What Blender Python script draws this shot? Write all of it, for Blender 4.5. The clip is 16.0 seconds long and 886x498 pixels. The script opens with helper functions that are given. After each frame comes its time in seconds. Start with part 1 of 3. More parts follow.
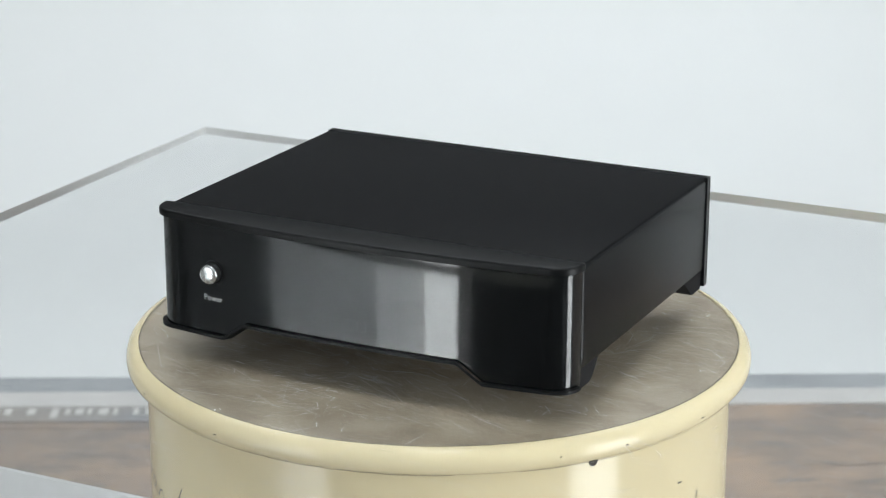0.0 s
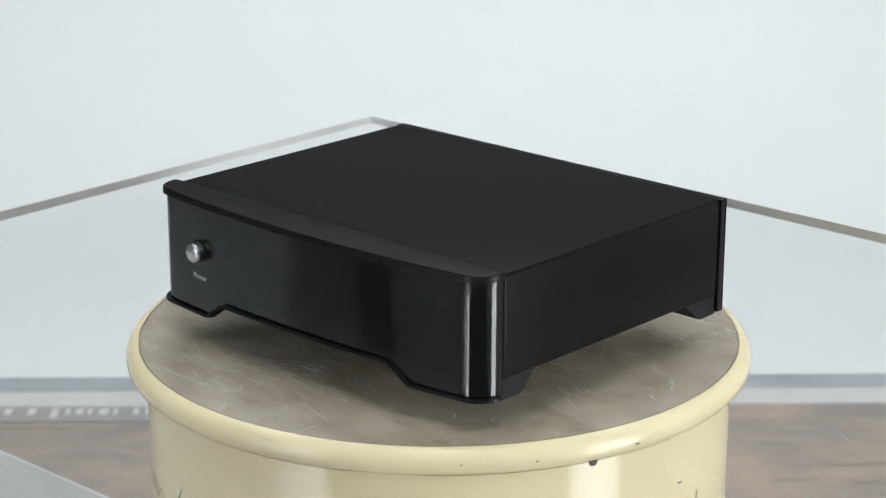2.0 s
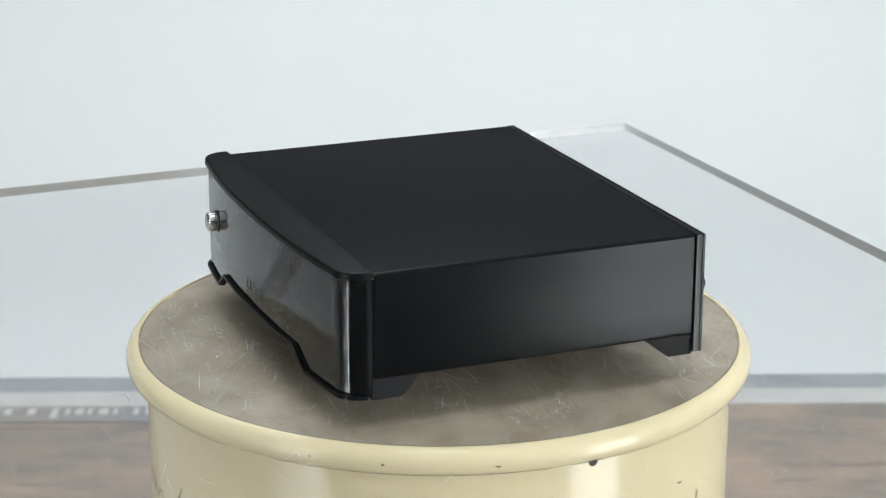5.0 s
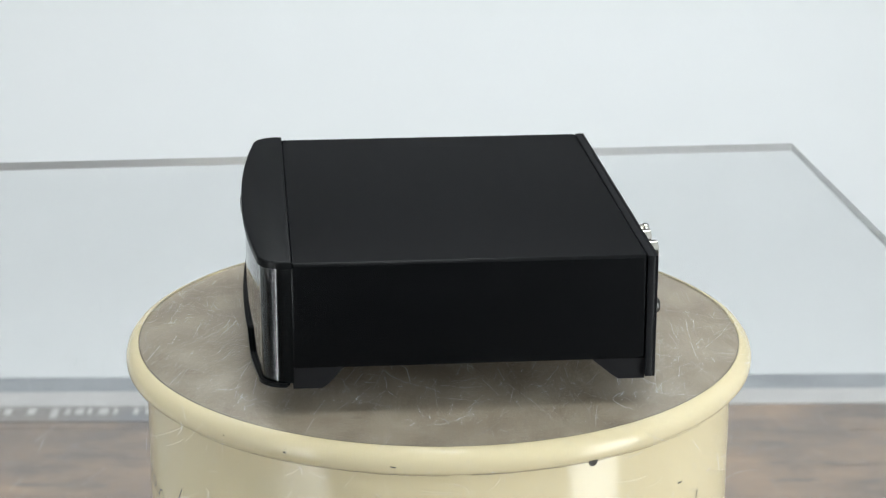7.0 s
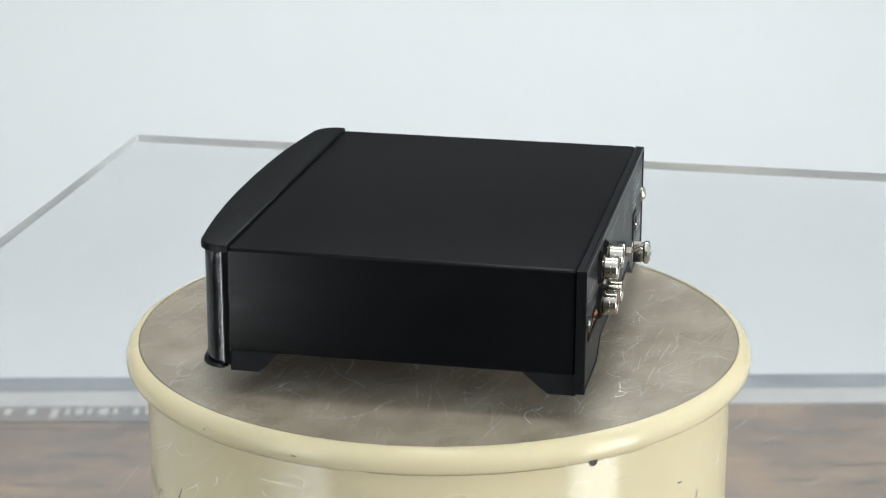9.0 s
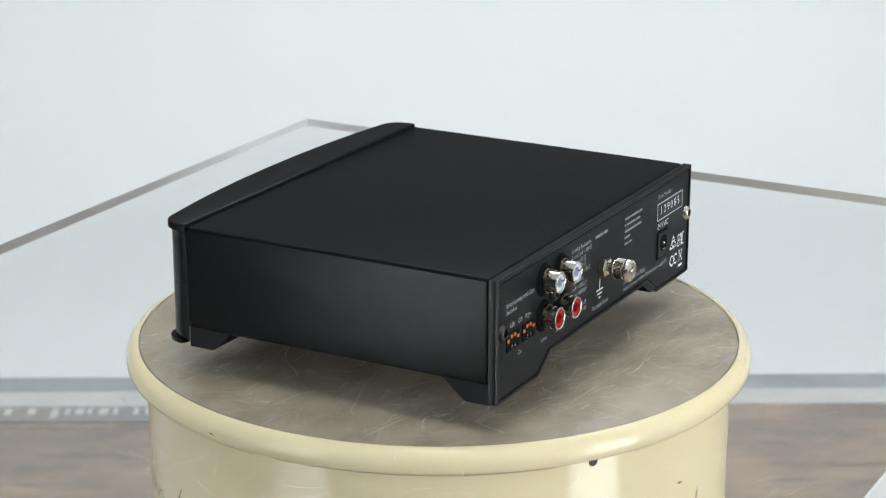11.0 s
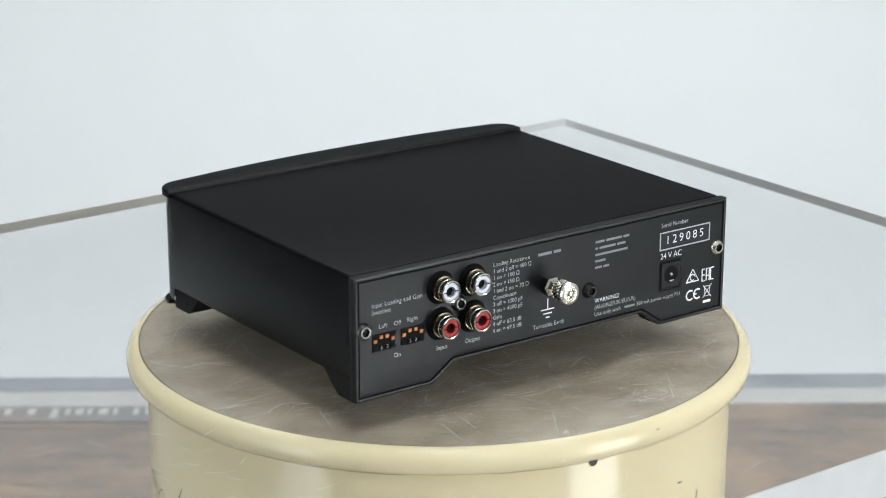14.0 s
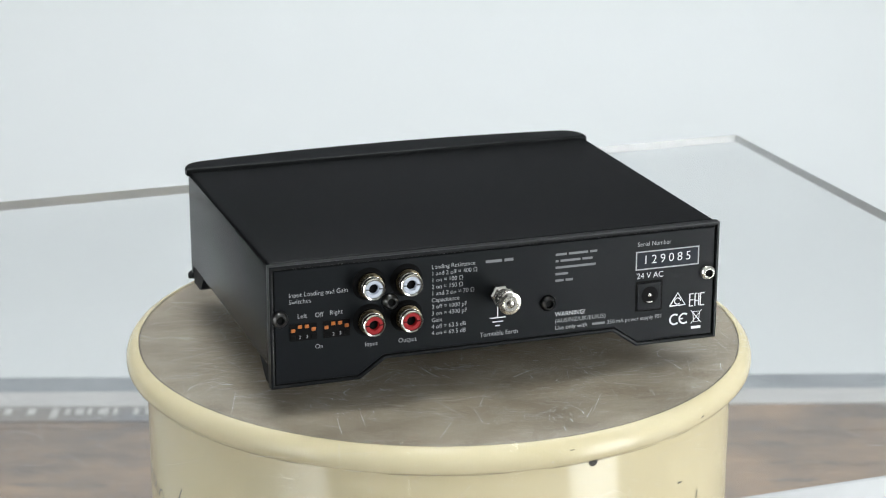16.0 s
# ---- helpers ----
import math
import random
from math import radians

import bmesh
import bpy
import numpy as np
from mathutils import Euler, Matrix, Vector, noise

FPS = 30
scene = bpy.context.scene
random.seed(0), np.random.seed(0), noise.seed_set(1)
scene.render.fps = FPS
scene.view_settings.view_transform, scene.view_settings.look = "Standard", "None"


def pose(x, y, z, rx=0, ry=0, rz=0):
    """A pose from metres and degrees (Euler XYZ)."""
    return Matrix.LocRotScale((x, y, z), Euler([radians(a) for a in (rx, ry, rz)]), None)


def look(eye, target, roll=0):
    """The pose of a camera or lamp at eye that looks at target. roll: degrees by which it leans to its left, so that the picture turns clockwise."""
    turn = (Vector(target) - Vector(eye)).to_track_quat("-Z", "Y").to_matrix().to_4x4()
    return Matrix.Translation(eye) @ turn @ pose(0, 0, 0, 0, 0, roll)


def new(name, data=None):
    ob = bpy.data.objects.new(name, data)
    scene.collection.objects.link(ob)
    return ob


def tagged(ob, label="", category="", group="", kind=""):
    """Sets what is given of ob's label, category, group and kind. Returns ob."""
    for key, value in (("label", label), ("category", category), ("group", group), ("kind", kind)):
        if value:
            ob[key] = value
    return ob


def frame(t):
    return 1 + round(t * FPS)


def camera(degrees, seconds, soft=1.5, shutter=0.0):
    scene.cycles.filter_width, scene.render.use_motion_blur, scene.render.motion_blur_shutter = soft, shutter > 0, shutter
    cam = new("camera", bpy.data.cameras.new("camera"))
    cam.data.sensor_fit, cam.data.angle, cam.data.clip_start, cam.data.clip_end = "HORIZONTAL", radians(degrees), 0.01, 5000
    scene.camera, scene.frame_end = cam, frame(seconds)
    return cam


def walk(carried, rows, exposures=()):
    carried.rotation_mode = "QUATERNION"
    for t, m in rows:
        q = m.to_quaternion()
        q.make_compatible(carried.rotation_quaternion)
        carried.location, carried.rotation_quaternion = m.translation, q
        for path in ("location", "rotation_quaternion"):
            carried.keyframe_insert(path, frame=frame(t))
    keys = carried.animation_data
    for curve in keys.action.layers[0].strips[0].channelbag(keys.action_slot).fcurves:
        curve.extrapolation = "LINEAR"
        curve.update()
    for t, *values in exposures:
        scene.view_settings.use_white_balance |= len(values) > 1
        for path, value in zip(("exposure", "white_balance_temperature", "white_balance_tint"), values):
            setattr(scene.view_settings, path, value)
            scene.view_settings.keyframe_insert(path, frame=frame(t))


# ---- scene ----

# Heights are taken from the top of the clear acrylic slab, ZT above the floor.
# The slab, the drum's lid and the amplifier turn together about the upright axis x = y = 0.
ZT = 1.08
cam = camera(23.356, 16.0, soft=1.1)
cam.data.dof.use_dof, cam.data.dof.focus_distance, cam.data.dof.aperture_fstop = True, 0.83, 25.0
PITCH, PAN = radians(17.603), radians(0.1136)
EYE = Vector((0, -0.83645, ZT + 0.28882))
AIM = EYE + Vector((math.sin(PAN) * math.cos(PITCH), math.cos(PAN) * math.cos(PITCH), -math.sin(PITCH)))
walk(cam, [(0.0, look(EYE, AIM, 0.104)), (16.0, look(EYE, AIM, 0.104))], exposures=[(0.0, -0.14), (16.0, -0.14)])

# turn of the amplifier in degrees, at seconds
TURN = [(0.0, -26.4), (1.5, -38.8), (2.5, -46.97), (3.5, -55.1), (5.0, -67.9), (7.0, -84.8), (8.0, -93.1), (9.0, -101.7),
        (10.7, -116.1), (12.5, -131.25), (14.5, -148.3), (15.0, -152.6), (16.0, -161.1)]

# ---------------------------------------------------------------- light
world = bpy.data.worlds.new("daylight")
scene.world = world
world.use_nodes = True
wn = world.node_tree
sky = wn.nodes.new("ShaderNodeTexSky")
sky.sky_type, sky.sun_disc, sky.sun_elevation, sky.sun_rotation = "NISHITA", False, radians(40), radians(200)
wn.links.new(sky.outputs["Color"], wn.nodes["Background"].inputs["Color"])
wn.nodes["Background"].inputs["Strength"].default_value = 0.08

ROOM_X, ROOM_BACK, ROOM_FRONT, ROOM_TOP = 1.64, 1.6, -3.2, 2.6
# windows: name, wall side, centre along the wall, width, sill, head, lamp watts
WINDOWS = [("window_1", -1, -1.355, 1.01, 0.02, 2.00, 80.0), ("window_2", 1, -1.00, 0.78, 0.02, 2.00, 53.0)]
LIGHT = (0.93, 0.975, 0.99)
# unseen roof openings added to light the backdrop: x and y edges, lamp watts
FILL_OPENINGS = [(-0.9, 0.9, 0.80, 1.40, 24.5)]
OVERHEAD_FILL = (0.0, -0.22, 0.32, 4.8)  # x, y, width and watts of an unseen lamp added over the drum


def window_lamp(name, side, y, width, low, high, watts):
    data = bpy.data.lights.new("window_daylight", "AREA")
    data.shape, data.size, data.size_y, data.energy = "RECTANGLE", width, high - low, watts
    data.color = LIGHT
    ob = new("window_daylight", data)
    ob.matrix_world = look((side * (ROOM_X + 0.05), y, (low + high) / 2), (0, y, (low + high) / 2))


for w in WINDOWS:
    window_lamp(*w)
for x0, x1, y0, y1, watts in FILL_OPENINGS:
    data = bpy.data.lights.new("backdrop_fill", "AREA")
    data.shape, data.size, data.size_y, data.energy, data.color = "RECTANGLE", x1 - x0, y1 - y0, watts, LIGHT
    new("backdrop_fill", data).matrix_world = pose((x0 + x1) / 2, (y0 + y1) / 2, ROOM_TOP + 0.06)
data = bpy.data.lights.new("overhead_fill_lamp", "AREA")
data.shape, data.size, data.energy, data.color = "DISK", OVERHEAD_FILL[2], OVERHEAD_FILL[3], LIGHT
new("overhead_fill_lamp", data).matrix_world = pose(OVERHEAD_FILL[0], OVERHEAD_FILL[1], ROOM_TOP - 0.024)


# ---------------------------------------------------------------- materials
def material(name, colour, rough=0.5, metal=0.0, spec=0.5, vary=0.0, scale=20.0, bump=0.0, bump_scale=400.0, transmission=0.0, ior=1.5, coat=0.0, alt=None, rough_vary=0.0, stretch=(1, 1, 1)):
    """A surface with two scales of variation: broad stains between colour and alt, and a fine grain in the relief."""
    m = bpy.data.materials.new(name)
    m.use_nodes = True
    n, l = m.node_tree.nodes, m.node_tree.links
    b = n["Principled BSDF"]
    b.inputs["Base Color"].default_value = (*colour, 1)
    b.inputs["Roughness"].default_value, b.inputs["Metallic"].default_value = rough, metal
    b.inputs["Specular IOR Level"].default_value, b.inputs["IOR"].default_value = spec, ior
    b.inputs["Transmission Weight"].default_value, b.inputs["Coat Weight"].default_value = transmission, coat
    tc, mp = n.new("ShaderNodeTexCoord"), n.new("ShaderNodeMapping")
    mp.inputs["Scale"].default_value = stretch
    l.new(tc.outputs["Object"], mp.inputs["Vector"])
    if vary > 0:
        t1, t2 = n.new("ShaderNodeTexNoise"), n.new("ShaderNodeTexNoise")
        t1.inputs["Scale"].default_value, t1.inputs["Detail"].default_value = scale, 6
        t2.inputs["Scale"].default_value, t2.inputs["Detail"].default_value = scale * 9, 4
        add = n.new("ShaderNodeMath")
        add.operation = "MULTIPLY_ADD"
        add.inputs[1].default_value = 0.35
        ramp = n.new("ShaderNodeMapRange")
        ramp.inputs["From Min"].default_value, ramp.inputs["From Max"].default_value = 0.45, 0.9
        mix = n.new("ShaderNodeMix")
        mix.data_type = "RGBA"
        mix.inputs[6].default_value = (*colour, 1)
        mix.inputs[7].default_value = (*(alt or tuple(c * (1 - vary) for c in colour)), 1)
        for t in (t1, t2):
            l.new(mp.outputs["Vector"], t.inputs["Vector"])
        l.new(t2.outputs["Fac"], add.inputs[0])
        l.new(t1.outputs["Fac"], add.inputs[2])
        l.new(add.outputs[0], ramp.inputs["Value"])
        l.new(ramp.outputs[0], mix.inputs[0])
        l.new(mix.outputs[2], b.inputs["Base Color"])
        if rough_vary:
            rr = n.new("ShaderNodeMapRange")
            rr.inputs["To Min"].default_value, rr.inputs["To Max"].default_value = rough - rough_vary, rough + rough_vary
            l.new(t1.outputs["Fac"], rr.inputs["Value"])
            l.new(rr.outputs[0], b.inputs["Roughness"])
    if bump > 0:
        t3, bp = n.new("ShaderNodeTexNoise"), n.new("ShaderNodeBump")
        t3.inputs["Scale"].default_value, t3.inputs["Detail"].default_value = bump_scale, 3
        bp.inputs["Strength"].default_value, bp.inputs["Distance"].default_value = bump, 0.0005
        l.new(mp.outputs["Vector"], t3.inputs["Vector"])
        l.new(t3.outputs["Fac"], bp.inputs["Height"])
        l.new(bp.outputs["Normal"], b.inputs["Normal"])
    return m


PALE_WALL = material("pale wall paint", (0.74, 0.76, 0.77), 0.8, vary=0.05, scale=1.5)
GREY_WALL = material("grey wall paint", (0.11, 0.113, 0.118), 0.8, vary=0.08, scale=1.5, bump=0.15, bump_scale=120)
ROOM_WALL = material("taupe wall paint", (0.10, 0.096, 0.092), 0.8, vary=0.15, scale=1.5, bump=0.15, bump_scale=120)
SWEEP = material("white backdrop board", (0.80, 0.82, 0.82), 0.7, vary=0.04, scale=1.2)
FLOOR_WOOD = material("dark floorboards", (0.09, 0.06, 0.04), 0.5, vary=0.5, scale=4, bump=0.3, bump_scale=60, stretch=(1, 6, 1))
GREY_STRIPE = material("slate grey stripe", (0.43, 0.45, 0.47), 0.7, vary=0.3, scale=18)
OFF_WHITE = material("off-white border print", (0.66, 0.65, 0.63), 0.7, vary=0.12, scale=20)
SIGN_GREY = material("grey strip paper", (0.30, 0.305, 0.315), 0.7, vary=0.5, scale=22, alt=(0.36, 0.33, 0.30))
TIMBER = material("weathered bench timber", (0.48, 0.355, 0.265), 0.75, vary=0.6, scale=13, alt=(0.25, 0.225, 0.215), bump=0.4, bump_scale=50, stretch=(1, 2.2, 2.2))
CRACK = material("grey timber stain", (0.24, 0.23, 0.23), 0.9, vary=0.5, scale=50, alt=(0.40, 0.32, 0.26), stretch=(1, 3, 1))
CREAM = material("cream enamel", (0.70, 0.605, 0.39), 0.13, spec=0.38, vary=0.10, scale=14, alt=(0.65, 0.555, 0.345), bump=0.14, bump_scale=300, rough_vary=0.05)
CREAM_DISC = material("worn brown tin lid", (0.205, 0.164, 0.116), 0.42, vary=0.5, scale=45, alt=(0.345, 0.292, 0.222), bump=0.5, bump_scale=420, stretch=(1, 1.4, 1))
GRIME_AND_SHADE = material("dark grime, bare chips and hole shade", (0.06, 0.05, 0.04), 0.8, vary=0.3)
INK = material("dark script ink", (0.10, 0.09, 0.07), 0.6)


def scuffed_acrylic():
    """Clear body with a slightly hazed surface gloss."""
    m = bpy.data.materials.new("clear acrylic")
    m.use_nodes = True
    n, l = m.node_tree.nodes, m.node_tree.links
    n.remove(n["Principled BSDF"])
    clear, gloss, mix, fres, mul, hz = (n.new("ShaderNode" + k) for k in ("BsdfRefraction", "BsdfGlossy", "MixShader", "Fresnel", "Math", "TexNoise"))
    clear.inputs["Color"].default_value, clear.inputs["Roughness"].default_value, clear.inputs["IOR"].default_value = (0.99, 0.995, 0.995, 1), 0.0, 1.49
    gloss.inputs["Roughness"].default_value = 0.13
    fres.inputs["IOR"].default_value = 1.49
    mul.operation, mul.inputs[1].default_value = "MULTIPLY", 0.3
    hz.inputs["Scale"].default_value = 60
    rough = n.new("ShaderNodeMapRange")
    rough.inputs["To Min"].default_value, rough.inputs["To Max"].default_value = 0.02, 0.10
    l.new(hz.outputs["Fac"], rough.inputs["Value"]), l.new(rough.outputs[0], gloss.inputs["Roughness"])
    l.new(fres.outputs[0], mul.inputs[0]), l.new(mul.outputs[0], mix.inputs[0])
    l.new(clear.outputs[0], mix.inputs[1]), l.new(gloss.outputs[0], mix.inputs[2])
    # fine scuffing that scatters a little light, in streaks
    haze, scuff, tc, mp, st, amount = (n.new("ShaderNode" + k) for k in ("BsdfDiffuse", "MixShader", "TexCoord", "Mapping", "TexNoise", "MapRange"))
    haze.inputs["Color"].default_value = (0.9, 0.92, 0.95, 1)
    mp.inputs["Scale"].default_value, mp.inputs["Rotation"].default_value = (60, 900, 1), (0, 0, 0.5)
    st.inputs["Scale"].default_value, st.inputs["Detail"].default_value = 1.0, 5
    amount.inputs["From Min"].default_value, amount.inputs["From Max"].default_value = 0.50, 0.78
    amount.inputs["To Min"].default_value, amount.inputs["To Max"].default_value = 0.0, 0.07
    l.new(tc.outputs["Object"], mp.inputs["Vector"]), l.new(mp.outputs["Vector"], st.inputs["Vector"])
    l.new(st.outputs["Fac"], amount.inputs["Value"]), l.new(amount.outputs[0], scuff.inputs[0])
    l.new(mix.outputs[0], scuff.inputs[1]), l.new(haze.outputs[0], scuff.inputs[2])
    l.new(scuff.outputs[0], n["Material Output"].inputs["Surface"])
    return m


ACRYLIC = scuffed_acrylic()
# uneven pale colour stands in for light and glints in the clear edge
ACRYLIC_EDGE = material("polished acrylic edge with painted glints", (0.95, 0.97, 0.97), 0.22, transmission=0.35, ior=1.49, vary=0.2, scale=9, rough_vary=0.08)
# real scratches, but the blue-white colour stands in for their backlit glints
SCRATCH = material("fine acrylic scratch with painted glint", (0.84, 0.87, 0.91), 0.5, vary=0.3, scale=60)
SCRATCH.node_tree.nodes["Principled BSDF"].inputs["Alpha"].default_value = 0.92
SCUFF = material("white acrylic scuff", (0.85, 0.86, 0.88), 0.6, vary=0.2, scale=60)
SCUFF.node_tree.nodes["Principled BSDF"].inputs["Alpha"].default_value = 0.5
POWDER = material("black powder-coated steel", (0.0036, 0.0041, 0.0047), 0.27, spec=0.155, vary=0.2, scale=30, bump=0.05, bump_scale=3200)
CAP_BLACK = material("satin black plastic", (0.0055, 0.0063, 0.0068), 0.36, spec=0.16, vary=0.15, scale=30, bump=0.08, bump_scale=2500)
GLOSS = material("glossy black acrylic", (0.005, 0.006, 0.0065), 0.065, spec=0.5, vary=0.3, scale=20, rough_vary=0.02)
REAR_BLACK = material("black anodised rear panel", (0.0064, 0.0077, 0.0092), 0.36, spec=0.15, vary=0.15, scale=40, bump=0.10, bump_scale=3000)
REAR_RIM = material("satin black moulding", (0.007, 0.0076, 0.0085), 0.30, spec=0.26, vary=0.15, scale=40, bump=0.06, bump_scale=2500)
# dark gold colour stands in for reflections on the nickel collars
GOLD_TINTED_NICKEL = material("nickel with painted dark gold reflection", (0.12, 0.10, 0.065), 0.25, metal=1.0, vary=0.2, scale=200)
SCREW_BLACK = material("black oxide screw steel", (0.05, 0.048, 0.046), 0.28, metal=1.0, vary=0.3, scale=300)
RUBBER = material("black moulded plastic", (0.008, 0.008, 0.009), 0.6, spec=0.2, vary=0.2, scale=50)
# paints the shade of uncut bores, slots and gaps; also black washers and pads
HOLE = material("cavity shade and black parts", (0.003, 0.003, 0.003), 0.7, spec=0.1)
NICKEL = material("bright nickel plate", (0.78, 0.75, 0.68), 0.16, metal=1.0, vary=0.08, scale=200, rough_vary=0.05)
STEEL = material("brushed steel", (0.66, 0.67, 0.68), 0.26, metal=1.0, vary=0.1, scale=300, rough_vary=0.05)
DARK_STEEL = material("blackened screw steel", (0.11, 0.108, 0.105), 0.3, metal=1.0, vary=0.3, scale=300)
WHITE_PLASTIC = material("white plastic ring", (0.50, 0.53, 0.60), 0.35)
RED_PLASTIC = material("red plastic ring", (0.30, 0.010, 0.012), 0.5, spec=0.3)
ORANGE = material("orange switch plastic", (0.40, 0.11, 0.008), 0.4)
PRINT = material("light grey print", (0.40, 0.41, 0.42), 0.6)
PRINT_DIM = material("dim grey print", (0.20, 0.205, 0.21), 0.6)
PRINT_WHITE = material("white print", (0.78, 0.79, 0.80), 0.6)
EMBOSS = material("faint embossed mark", (0.011, 0.0124, 0.0126), 0.26)
GLASS_PANE = material("window glass", (1, 1, 1), 0.0, transmission=1.0, ior=1.5)
FRAME_WHITE = material("white window paint", (0.78, 0.78, 0.77), 0.4, vary=0.05, scale=10)


# ---------------------------------------------------------------- mesh helpers
def mesh_of(name, bm, mat, smooth=None):
    bm.normal_update()
    me = bpy.data.meshes.new(name)
    bm.to_mesh(me)
    bm.free()
    me.materials.append(mat)
    if smooth is not None:
        me.shade_smooth()
        me.set_sharp_from_angle(angle=radians(smooth))
    return me


def part(name, bm, mat, parent, label="", smooth=None):
    ob = new(name, mesh_of(name, bm, mat, smooth))
    ob.parent = parent
    return tagged(ob, label)


def thing(name, at, label, category, group="", kind=""):
    ob = new(name)
    ob.empty_display_size = 0.05
    ob.matrix_world = at
    return tagged(ob, label, category, group, kind)


def box(bm, lo, hi, bevel=0.0, segments=2):
    c = [(a + b) / 2 for a, b in zip(lo, hi)]
    s = [b - a for a, b in zip(lo, hi)]
    made = bmesh.ops.create_cube(bm, size=1, matrix=Matrix.Translation(c) @ Matrix.Diagonal((*s, 1)))["verts"]
    if bevel:
        edges = {e for v in made for e in v.link_edges}
        bmesh.ops.bevel(bm, geom=list(edges), offset=bevel, segments=segments, profile=0.5, affect="EDGES")


def prism(bm, outline, lo, hi, axis):
    """An outline of 2D points drawn out between lo and hi along axis x, y or z."""
    put = {"x": lambda a, b, c: (c, a, b), "y": lambda a, b, c: (a, c, b), "z": lambda a, b, c: (a, b, c)}[axis]
    low = [bm.verts.new(put(a, b, lo)) for a, b in outline]
    high = [bm.verts.new(put(a, b, hi)) for a, b in outline]
    faces = [bm.faces.new(low), bm.faces.new(high)]
    for i in range(len(outline)):
        j = (i + 1) % len(outline)
        faces.append(bm.faces.new((low[i], low[j], high[j], high[i])))
    bmesh.ops.recalc_face_normals(bm, faces=bm.faces)
    return faces


def lathe(bm, profile, steps=48, at=Matrix.Identity(4), closed=False):
    """Turns (radius, height) points about z."""
    rings = []
    for r, z in profile:
        if r < 1e-7:
            rings.append([bm.verts.new(at @ Vector((0, 0, z)))])
        else:
            rings.append([bm.verts.new(at @ Vector((r * math.cos(a), r * math.sin(a), z))) for a in (2 * math.pi * k / steps for k in range(steps))])
    pairs = list(zip(rings, rings[1:])) + ([(rings[-1], rings[0])] if closed else [])
    for a, b in pairs:
        for k in range(steps):
            q = [a[k % len(a)], a[(k + 1) % len(a)], b[(k + 1) % len(b)], b[k % len(b)]]
            q = list(dict.fromkeys(q))
            if len(q) > 2:
                bm.faces.new(q)
    bmesh.ops.recalc_face_normals(bm, faces=bm.faces)


def ribbon(bm, points, width, normal, taper=False):
    """A flat thin stroke through points."""
    pts = [Vector(p) for p in points]
    left, right = [], []
    for i, p in enumerate(pts):
        d = (pts[min(i + 1, len(pts) - 1)] - pts[max(i - 1, 0)]).normalized()
        nn = normal(p) if callable(normal) else normal
        s = d.cross(nn).normalized() * width / 2 * (max(0.05, math.sin(math.pi * i / (len(pts) - 1))) ** 0.7 if taper else 1)
        left.append(bm.verts.new(p + s)), right.append(bm.verts.new(p - s))
    for i in range(len(pts) - 1):
        bm.faces.new((left[i], left[i + 1], right[i + 1], right[i]))


